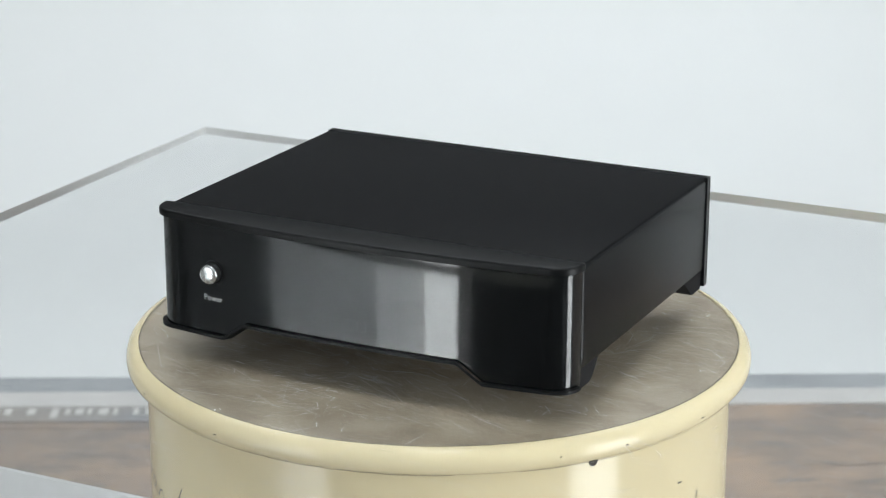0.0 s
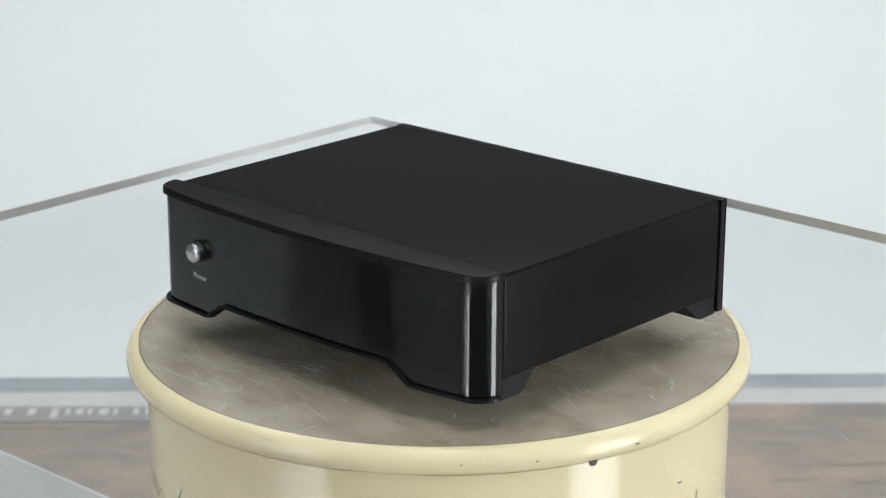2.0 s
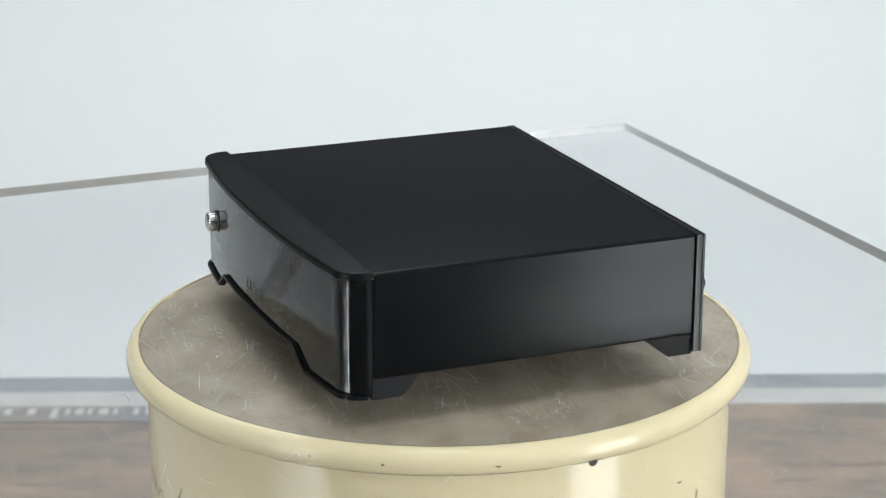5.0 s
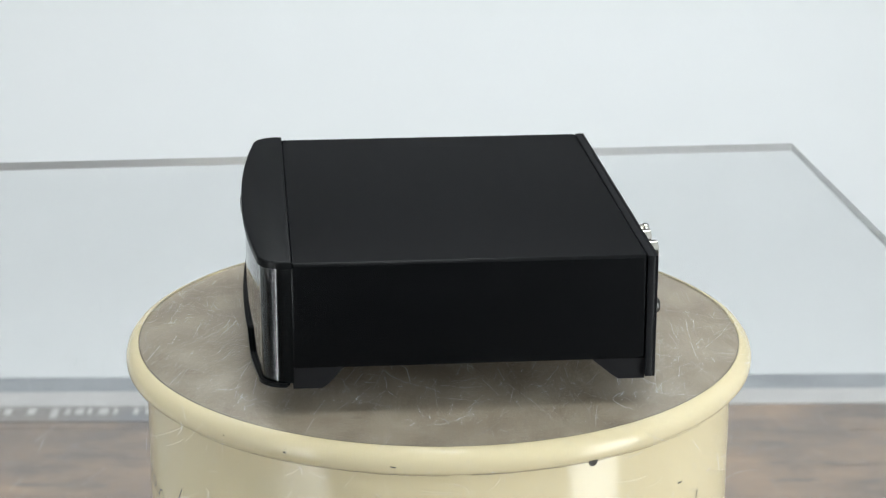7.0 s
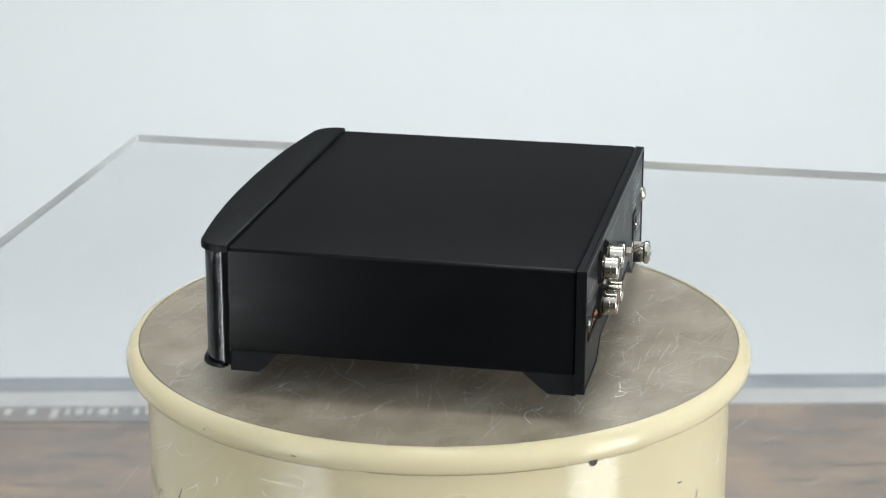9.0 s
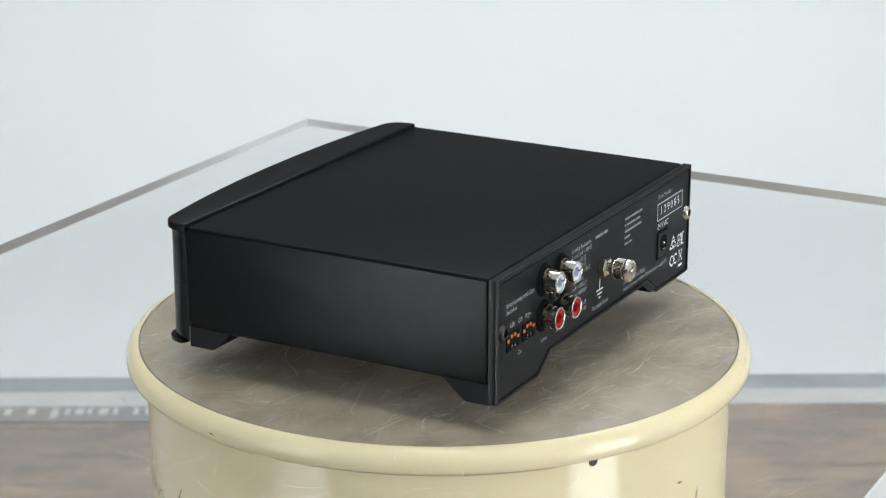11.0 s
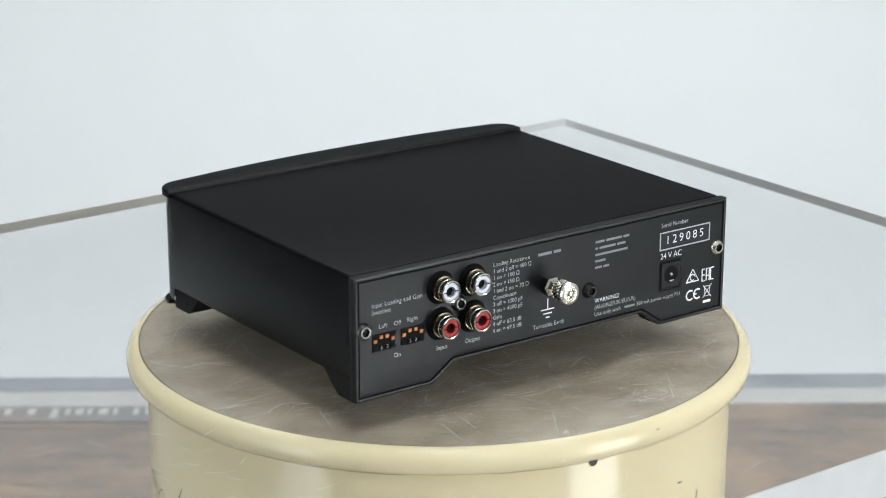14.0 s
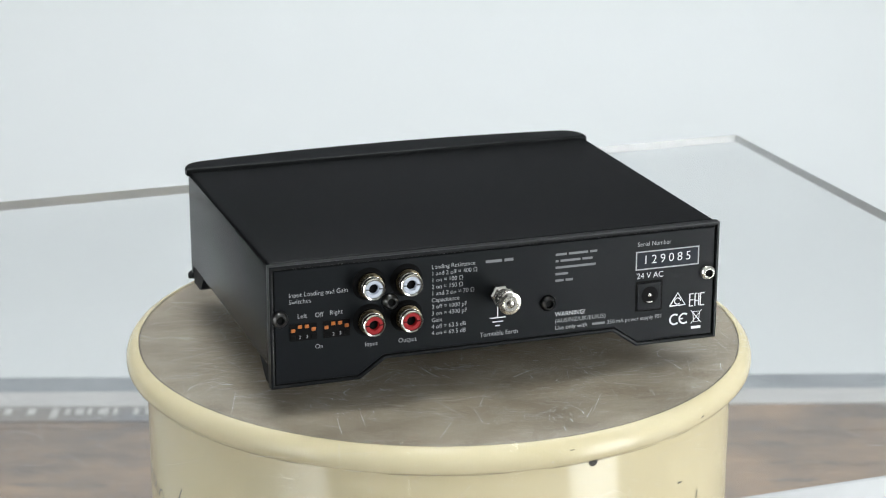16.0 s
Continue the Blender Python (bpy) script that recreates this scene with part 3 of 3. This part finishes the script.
def amplifier():
    amp = thing("amplifier", pose(0, 0, ZT), "small black hi-fi amplifier with bowed gloss front, on clear acrylic", "amplifier")

    # steel sleeve
    bm = bmesh.new()
    box(bm, (-0.0900, FY - 0.0009, 0.0066), (0.0900, RY - 0.0030, TOP + 0.0003), 0.0020, 4)
    body = part("body", bm, POWDER, amp, "matt black powder-coated steel case", smooth=20)
    bm = bmesh.new()
    box(bm, (-0.0890, FY - 0.0002, 0.0072), (0.0890, FY + 0.0008, TOP - 0.0012))
    part("seam", bm, HOLE, body)

    # front cap, gloss panel, lower lip
    bm = bmesh.new()
    prism(bm, front_plan(), TOP - 0.0014, TOP + 0.0014, "z")
    top_edges = [e for e in bm.edges if all(v.co.z > TOP + 0.001 for v in e.verts)]
    bmesh.ops.bevel(bm, geom=top_edges, offset=0.0009, segments=3, profile=0.5, affect="EDGES")
    part("front_cap", bm, CAP_BLACK, amp, "satin black plastic cap over the front", smooth=35)
    bm = bmesh.new()
    front_shell(bm, front_plan(0.0012), lambda x: low_edge(x) + 0.0012, TOP - 0.0014)
    panel = part("front_panel", bm, GLOSS, amp, "glossy black bowed front panel", smooth=60)
    bm = bmesh.new()
    outer = front_plan(-0.0002)
    fine = []
    for (x0, y0), (x1, y1) in zip(outer, outer[1:]):
        n = max(1, int(abs(x1 - x0) / 0.0012))
        fine += [(x0 + (x1 - x0) * k / n, y0 + (y1 - y0) * k / n) for k in range(n)]
    rows = []
    for x, y in fine:
        z, s = low_edge(x), Vector((x, y + 0.02)).normalized() * 0.003
        rows.append([bm.verts.new(c) for c in ((x, y, z + 0.0013), (x, y, z), (x - s.x, y - s.y, z), (x - s.x, y - s.y, z + 0.0013))])
    for a, b in zip(rows, rows[1:]):
        for k in range(4):
            bm.faces.new((a[k], b[k], b[(k + 1) % 4], a[(k + 1) % 4]))
    bmesh.ops.recalc_face_normals(bm, faces=bm.faces)
    part("lower_lip", bm, CAP_BLACK, amp, smooth=40)
    bm = bmesh.new()
    prism(bm, front_plan(0.0035), 0.0070, TOP - 0.0015, "z")
    part("front_core", bm, RUBBER, amp)

    # four moulded feet along the sides
    for sx in (-1, 1):
        for front in (True, False):
            bm = bmesh.new()
            if front:
                o = [(-0.0622, 0.0068), (-0.0622, -0.0012), (-0.0515, -0.0012), (-0.0490, 0.0004), (-0.0438, 0.0064), (-0.0438, 0.0068)]
            else:
                o = [(0.0500, 0.0068), (0.0500, 0.0064), (0.0570, 0.0006), (0.0596, -0.0012), (0.0695, -0.0012), (0.0695, 0.0068)]
            a, b = sorted((sx * 0.0580, sx * 0.0888))
            prism(bm, o, a, b, "x")
            foot = part("foot", bm, RUBBER, amp)
            bm = bmesh.new()
            y = -0.0575 if front else 0.0645
            box(bm, (min(a, b) + 0.012, y - 0.0040, -0.0015), (max(a, b) - 0.002, y + 0.0040, 0.0004), 0.0004, 1)
            part("pad", bm, HOLE, foot, "thin black rubber pad")

    # push button
    by = -0.0757
    bm = bmesh.new()
    at = pose(-0.0605, by, 0.0270, 90, 0, 0)
    lathe(bm, [(0, 0.0050), (0.0030, 0.0051), (0.0037, 0.0047), (0.0040, 0.0040), (0.0040, 0.0), (0, 0.0)], 40, at)
    part("button", bm, STEEL, amp, "round brushed steel power button", smooth=40)
    bm = bmesh.new()
    lathe(bm, [(0.0040, 0.0002), (0.0040, 0.0009), (0.0045, 0.0009), (0.0047, 0.0), (0.0047, -0.002), (0.0040, -0.002)], 40, at)
    part("button_ring", bm, RUBBER, amp, smooth=40)
    lettering(amp, "Power", -0.0610, 0.0160, 0.0034, "front", PRINT_WHITE)
    # embossed maker's mark, as plain outlined shapes
    for k in range(4):
        bm = bmesh.new()
        x = -0.0105 + 0.0050 * k
        for lo, hi in (((x, 0.0135), (x + 0.0004, 0.0180)), ((x + 0.0036, 0.0135), (x + 0.0040, 0.0180)), ((x, 0.0177), (x + 0.0040, 0.0180)), ((x, 0.0135), (x + 0.0040, 0.0138))):
            yy = -0.0800 + 0.0012
            box(bm, (lo[0], yy - 0.00012, lo[1]), (hi[0], yy + 0.0004, hi[1]))
        part("mark", bm, EMBOSS, panel, "faint embossed mark")
    # hairline scratches in the gloss
    skin = lambda x: -0.0800 + 0.0012 + 0.0052 * (abs(x) / 0.08) ** 2.2 - 0.00006
    bm = bmesh.new()
    for x, z, dx, dz, bend in ((0.0190, 0.0330, 0.0004, -0.0040, 0.0006), (0.0195, 0.0290, 0.0050, -0.0004, 0.0002), (0.0230, 0.0340, 0.0012, -0.0060, -0.0008), (0.0176, 0.0242, 0.0075, 0.0004, 0.0003),
                               (0.0210, 0.0190, 0.0045, -0.0012, 0.0002), (-0.0420, 0.0300, 0.0120, 0.0010, 0.0004)):
        pts = [(x + dx * k / 8 + bend * math.sin(k * 0.8), z + dz * k / 8 + bend * math.sin(k * 0.39)) for k in range(9)]
        ribbon(bm, [(a, skin(a), b) for a, b in pts], 0.00012, Vector((0, -1, 0)), True)
    tagged(part("hairlines", bm, EMBOSS, panel, "hairline scratches in the gloss"), kind="stuff")
    rear(amp)
    return amp


def lettering(parent, words, x, z, size, side, mat, align="CENTER", squeeze=1.0):
    """Flat print on the rear or the front; x runs to the right as one faces that side."""
    cu = bpy.data.curves.new("print", "FONT")
    cu.body, cu.size, cu.align_x, cu.align_y = words, size, align, "CENTER"
    cu.resolution_u, cu.offset = 3, -0.007 * size
    tmp = bpy.data.objects.new("print", cu)
    me = bpy.data.meshes.new_from_object(tmp)
    bpy.data.objects.remove(tmp)
    me.materials.clear()
    me.materials.append(mat)
    if side == "rear":
        m = pose(-x, RY + 0.00006, z, 90, 0, 180)
    else:
        m = pose(x, -0.07615, z, 90, 0, -5.9)
    me.transform(m @ Matrix.Diagonal((squeeze, 1, 1, 1)))
    ob = new("print", me)
    ob.parent = parent
    return ob


def bars(parent, x, z, lengths, height, step, mat):
    """Plain bars in place of a line of writing; each is one word."""
    bm = bmesh.new()
    for w in lengths:
        box(bm, (-(x + w), RY - 0.0001, z - height / 2), (-x, RY + 0.00006, z + height / 2))
        x += w + step
    part("print_bar", bm, mat, parent)


def rear(amp):
    edge = [(-0.0903, 0.0), (-0.0562, 0.0), (-0.0460, 0.0070), (0.0460, 0.0070), (0.0562, 0.0), (0.0903, 0.0), (0.0903, TOP), (-0.0903, TOP)]
    bm = bmesh.new()
    prism(bm, edge, RY - 0.0034, RY - 0.0004, "y")
    outer = [e for e in bm.edges if all(v.co.y > RY - 0.001 for v in e.verts)]
    bmesh.ops.bevel(bm, geom=outer, offset=0.0006, segments=2, profile=0.5, affect="EDGES")
    part("rear_frame", bm, REAR_RIM, amp, "black moulded rear frame", smooth=40)
    inner = [(-0.0890, 0.0012), (-0.0567, 0.0012), (-0.0466, 0.0082), (0.0466, 0.0082), (0.0567, 0.0012), (0.0890, 0.0012), (0.0890, TOP - 0.0014), (-0.0890, TOP - 0.0014)]
    bm = bmesh.new()
    rows = [[bm.verts.new((x, y, z)) for x, z in line] for line, y in ((edge, RY - 0.0006), (edge, RY + 0.0004), (inner, RY + 0.0004), (inner, RY - 0.0006))]
    for a, b in zip(rows, rows[1:] + rows[:1]):
        for k in range(8):
            bm.faces.new((a[k], a[(k + 1) % 8], b[(k + 1) % 8], b[k]))
    bmesh.ops.recalc_face_normals(bm, faces=bm.faces)
    bmesh.ops.bevel(bm, geom=[e for e in bm.edges if all(v.co.y > RY for v in e.verts)], offset=0.0003, segments=2, profile=0.5, affect="EDGES")
    part("rear_rim", bm, REAR_RIM, amp, "raised satin black rim round the rear panel", smooth=40)
    groove = [(-0.0892, 0.0009), (-0.0566, 0.0009), (-0.0465, 0.0079), (0.0465, 0.0079), (0.0566, 0.0009), (0.0892, 0.0009), (0.0892, TOP - 0.0011), (-0.0892, TOP - 0.0011)]
    bm = bmesh.new()
    prism(bm, groove, RY - 0.0016, RY - 0.0003, "y")
    part("groove", bm, HOLE, amp)
    inset = [(-0.0885, 0.0016), (-0.0568, 0.0016), (-0.0467, 0.0086), (0.0467, 0.0086), (0.0568, 0.0016), (0.0885, 0.0016), (0.0885, TOP - 0.0018), (-0.0885, TOP - 0.0018)]
    bm = bmesh.new()
    prism(bm, inset, RY - 0.0012, RY, "y")
    outer = [e for e in bm.edges if all(v.co.y > RY - 0.0005 for v in e.verts)]
    bmesh.ops.bevel(bm, geom=outer, offset=0.0003, segments=1, affect="EDGES")
    panel = part("rear_panel", bm, REAR_BLACK, amp, "black rear panel with light grey print")

    def out(x, z):
        """A frame on the rear panel whose z points out of it."""
        return pose(-x, RY, z, -90, 0, 0)

    # phono sockets
    for x in (-0.0523, -0.0377):
        for z, ring, word in ((0.0371, WHITE_PLASTIC, "white"), (0.0230, RED_PLASTIC, "red")):
            at = out(x, z)
            bm = bmesh.new()
            lathe(bm, [(0.0035, 0.0060), (0.0036, 0.0070), (0.0040, 0.0072), (0.0043, 0.0069), (0.0043, 0.0052), (0.0041, 0.0051), (0.0041, 0.0046), (0.0043, 0.0045), (0.0043, 0.0006), (0.0035, 0.0)], 40, at)
            socket = part("phono_socket", bm, NICKEL, amp, "nickel phono socket with a %s insert" % word, smooth=30)
            bm = bmesh.new()
            lathe(bm, [(0.0019, 0.0010), (0.0019, 0.0064), (0.0021, 0.0067), (0.0033, 0.0067), (0.0035, 0.0063), (0.0035, 0.0010)], 36, at)
            part("insert", bm, ring, socket, "%s plastic insert" % word, smooth=35)
            bm = bmesh.new()
            lathe(bm, [(0, 0.0050), (0.0019, 0.0050), (0.0019, 0.0040), (0, 0.0040)], 24, at)
            box(bm, (-x - 0.0033, RY + 0.0060, z - 0.00020), (-x - 0.0019, RY + 0.00678, z + 0.00020))
            box(bm, (-x + 0.0019, RY + 0.0060, z - 0.00020), (-x + 0.0033, RY + 0.00678, z + 0.00020))
            part("bore", bm, HOLE, socket)
            bm = bmesh.new()
            lathe(bm, [(0.0043, 0.0014), (0.0054, 0.0014), (0.0060, 0.0006), (0.0064, 0.0), (0.0043, 0.0)], 36, at)
            part("washer", bm, HOLE, socket, smooth=35)
            bm = bmesh.new()
            lathe(bm, [(0.0043, 0.0024), (0.0049, 0.0023), (0.0050, 0.0018), (0.0043, 0.0016)], 36, at)
            part("collar", bm, GOLD_TINTED_NICKEL, socket, "nickel collar coloured like its dark gold reflections", smooth=35)
    # screws
    for x, z, mat in ((-0.0866, 0.0270, DARK_STEEL), (0.0858, 0.0272, NICKEL), (-0.0440, 0.0295, DARK_STEEL), (0.0190, 0.0218, SCREW_BLACK)):
        at = out(x, z)
        bm = bmesh.new()
        lathe(bm, [(0, 0.0006), (0.0015, 0.0006), (0.0016, 0.0019), (0.0021, 0.0019), (0.0028, 0.0013), (0.0032, 0.0004), (0.0032, 0.0), (0, 0.0)], 24, at)
        screw = part("screw", bm, mat, amp, "", smooth=35)
        bm = bmesh.new()
        lathe(bm, [(0, 0.0010), (0.0015, 0.0010), (0.0015, 0.0004), (0, 0.0004)], 6, at)
        part("socket", bm, HOLE, screw)
    # switch blocks
    for x in (-0.0777, -0.0650):
        bm = bmesh.new()
        box(bm, (-x - 0.0051, RY - 0.0005, 0.0180), (-x + 0.0051, RY + 0.0003, 0.0246))
        block = part("switch_block", bm, HOLE, amp, "recessed block of four small orange switches")
        for k in range(4):
            sx = x - 0.0039 + 0.0026 * k
            up = 0.0234 if k in (1, 2) else 0.0221
            bm = bmesh.new()
            box(bm, (-sx - 0.0008, RY + 0.0002, up - 0.0007), (-sx + 0.0008, RY + 0.0006, up + 0.0007), 0.0002, 1)
            part("lever", bm, ORANGE, block, "orange switch lever")
            bm = bmesh.new()
            box(bm, (-sx - 0.0010, RY + 0.0002, 0.0184), (-sx + 0.0010, RY + 0.0005, 0.0203), 0.0002, 1)
            part("slot", bm, HOLE, block)
        for k, digit in ((1, "2"), (2, "3")):
            lettering(block, digit, x - 0.0039 + 0.0026 * k, 0.0194, 0.0018, "rear", PRINT).location.y = 0.0005
    # earth post
    at = out(-0.0014, 0.0281)
    bm = bmesh.new()
    lathe(bm, [(0, 0.0002), (0.0040, 0.0002), (0.0040, 0.0030), (0.0034, 0.0038), (0.0024, 0.0044), (0.0024, 0.0085), (0, 0.0085)], 6, at)
    post = part("earth_post", bm, NICKEL, amp, "knurled nickel earth terminal")
    bm = bmesh.new()
    n, rows = 36, 7
    grid = []
    for j in range(rows + 1):
        grid.append([])
        for k in range(n):
            a = 2 * math.pi * (k + 0.5 * j) / n
            r = 0.0042 if (k + j) % 2 else 0.0036
            if j in (0, rows):
                r = 0.0037
            grid[j].append(bm.verts.new(at @ Vector((r * math.cos(a), r * math.sin(a), 0.0066 + 0.0044 * j / rows))))
    for j in range(rows):
        for k in range(n):
            bm.faces.new((grid[j][k], grid[j][(k + 1) % n], grid[j + 1][(k + 1) % n], grid[j + 1][k]))
    bm.faces.new(grid[0][::-1])
    part("knurled_nut", bm, NICKEL, post, "diamond-knurled nickel nut")
    bm = bmesh.new()
    lathe(bm, [(0, 0.0109), (0.0037, 0.0109), (0.0043, 0.0113), (0.0046, 0.0119), (0.0046, 0.0127), (0.0042, 0.0134), (0.0032, 0.0137), (0.0030, 0.0134), (0.0027, 0.0134),
               (0.0025, 0.0138), (0.0017, 0.0138), (0.0015, 0.0131), (0.0013, 0.0131), (0.0012, 0.0140), (0.0009, 0.0142), (0, 0.0142)], 40, at)
    part("end_cap", bm, NICKEL, post, "polished round nickel end cap", smooth=35)
    # power socket
    bm = bmesh.new()
    jx0, jx1, jz0, jz1, jc = 0.0560, 0.0662, 0.0145, 0.0257, (0.0613, 0.0205)
    box(bm, (-jx1, RY - 0.0008, jz0), (-jx0, RY + 0.0006, jz1), 0.0003, 1)
    jack = part("power_socket", bm, REAR_BLACK, amp, "square black low-voltage power socket")
    bm = bmesh.new()
    box(bm, (-jx1 - 0.0006, RY - 0.0008, jz0 - 0.0006), (-jx0 + 0.0006, RY + 0.0001, jz1 + 0.0006))
    part("gap", bm, HOLE, jack)
    bm = bmesh.new()
    lathe(bm, [(0, 0.00068), (0.0035, 0.00068), (0.0036, 0.0004), (0, 0.0004)], 32, out(*jc))
    part("bore", bm, HOLE, jack)
    bm = bmesh.new()
    lathe(bm, [(0, 0.0013), (0.0005, 0.0012), (0.0008, 0.0006), (0, 0.0006)], 16, out(*jc))
    part("pin", bm, NICKEL, jack, smooth=60)
    # bright ribbon shaped as the highlight inside the socket's bore
    bm = bmesh.new()
    ribbon(bm, [(-jc[0] + 0.0027 * math.sin(a), RY + 0.0009, jc[1] + 0.0027 * math.cos(a)) for a in (2.6 + 0.12 * k for k in range(10))], 0.0007, Vector((0, 1, 0)), True)
    part("arc_glint", bm, NICKEL, jack, "bright arc shaped as the glint inside the bore")

    # print
    P, S = PRINT, 0.00255
    L = lambda w, x, z, s=S, a="LEFT", m=P: lettering(panel, w, x, z, s, "rear", m, a, 0.95)
    L("Input Loading and Gain", -0.0830, 0.0357), L("Switches", -0.0830, 0.0331)
    L("Left", -0.0780, 0.0274, S, "CENTER"), L("Off", -0.0716, 0.0272, S, "CENTER"), L("Right", -0.0650, 0.0275, S, "CENTER")
    L("On", -0.0717, 0.0149, S, "CENTER"), L("Input", -0.0516, 0.0135, S, "CENTER"), L("Output", -0.0374, 0.0135, S, "CENTER")
    for k, w in enumerate(("Loading Resistance", "1 and 2 off = 400 \u03a9", "1 on = 100 \u03a9", "2 on = 150 \u03a9", "1 and 2 on = 70 \u03a9", "Capacitance", "3 off = 1000 pF",
                           "3 on = 4300 pF", "Gain", "4 off = 63.5 dB", "4 on = 69.5 dB")):
        L(w, -0.0279, 0.0410 - 0.00262 * k, 0.0024)
    bars(panel, -0.0064, 0.0409, (0.0065, 0.0036), 0.0011, 0.0010, PRINT_DIM)
    L("Turntable Earth", -0.0008, 0.0119, S, "CENTER")
    for z, ws in ((0.0408, (0.0045, 0.0080, 0.0030)), (0.0382, (0.0012, 0.0082, 0.0042)), (0.0356, (0.0165,)), (0.0330, (0.0052,)), (0.0304, (0.0034, 0.0030))):
        bars(panel, 0.0219, z, ws, 0.0009, 0.0008, PRINT_DIM)
    L("WARNING!", 0.0220, 0.0167, 0.0026, m=PRINT_WHITE), L("(AUS/NZ/UK/EU/US)", 0.0220, 0.0140)
    L("Use only with", 0.0220, 0.0112), bars(panel, 0.0376, 0.0112, (0.0052,), 0.0009, 0, PRINT_DIM), L("350 mA power supply PS1", 0.0437, 0.0112, 0.0023)
    L("Serial Number", 0.0557, 0.0413), L("24 V AC", 0.0557, 0.0284, 0.0034, m=PRINT_WHITE)
    # number plate of the set: white line round a dark label
    bm = bmesh.new()
    for lo, hi in (((0.0552, 0.0380), (0.0820, 0.0385)), ((0.0552, 0.0309), (0.0820, 0.0314)), ((0.0552, 0.0314), (0.0557, 0.0380)), ((0.0815, 0.0314), (0.0820, 0.0380))):
        box(bm, (-hi[0], RY - 0.0001, lo[1]), (-lo[0], RY + 0.00006, hi[1]))
    part("label_border", bm, P, panel)
    bm = bmesh.new()
    box(bm, (-0.0812, RY - 0.0001, 0.0317), (-0.0560, RY + 0.00008, 0.0377))
    label = part("serial_label", bm, material("dark satin label", (0.007, 0.010, 0.017), 0.38, spec=0.2), panel, "dark blue-black serial number label")
    for k, d in enumerate("129085"):
        lettering(label, d, 0.0594 + 0.0036 * k, 0.0348, 0.0050, "rear", PRINT_WHITE).location.y = 0.00005
    # earth symbol
    bm = bmesh.new()
    for z, w in ((0.0182, 0.0064), (0.0166, 0.0042), (0.0150, 0.0018)):
        box(bm, (0.0014 - w / 2, RY - 0.0001, z - 0.00022), (0.0014 + w / 2, RY + 0.00006, z + 0.00022))
    box(bm, (0.0012, RY - 0.0001, 0.0184), (0.0016, RY + 0.00005, 0.0225))
    part("earth_symbol", bm, PRINT_WHITE, panel)
    # approval marks as plain shapes
    def stroke(points, width, mat=PRINT_WHITE):
        bm = bmesh.new()
        ribbon(bm, [(-x, RY + 0.00006, z) for x, z in points], width, Vector((0, 1, 0)))
        part("mark", bm, mat, panel)
    stroke([(0.0702, 0.0148), (0.0735, 0.0200), (0.0768, 0.0148), (0.0702, 0.0148)], 0.0006)
    stroke([(0.0735 + 0.0013 * math.cos(a), 0.0166 + 0.0013 * math.sin(a)) for a in (k * 0.5 for k in range(12))], 0.0004)
    for cx in (0.0725, 0.0765):
        stroke([(cx + 0.0020 * math.cos(a), 0.0091 + 0.0020 * math.sin(a)) for a in (0.9 + k * 0.35 for k in range(14))], 0.0007)
    stroke([(0.0746, 0.0091), (0.0760, 0.0091)], 0.0006)
    for x in (0.0795, 0.0818, 0.0841):
        stroke([(x - 0.0008, 0.0138), (x - 0.0008, 0.0190)], 0.0005)
    for z in (0.0139, 0.0164, 0.0189):
        stroke([(0.0787, z), (0.0803, z)], 0.0004)
    stroke([(0.0810, 0.0159), (0.0826, 0.0159)], 0.0004)
    stroke([(0.0810, 0.0189), (0.0826, 0.0189), (0.0826, 0.0138)], 0.0005), stroke([(0.0833, 0.0189), (0.0850, 0.0189)], 0.0005), stroke([(0.0833, 0.0139), (0.0850, 0.0139)], 0.0005)
    stroke([(0.0795, 0.0120), (0.0840, 0.0066)], 0.0003), stroke([(0.0840, 0.0120), (0.0795, 0.0066)], 0.0003)
    stroke([(0.0803, 0.0114), (0.0807, 0.0072), (0.0828, 0.0072), (0.0832, 0.0114), (0.0803, 0.0114)], 0.0003)
    stroke([(0.0797, 0.0049), (0.0838, 0.0049)], 0.0011)


room()
downlight()
reflection_curtain()
bench()
card_reflector()
banner()
drum = tin_drum()
lid = drum_lid()
slab = acrylic_slab()
amp = amplifier()


def motions():
    for ob, z in ((lid, ZT), (slab, SLAB_TOP), (amp, ZT)):
        walk(ob, [(t, pose(0, 0, z, 0, 0, a)) for t, a in TURN])


motions()
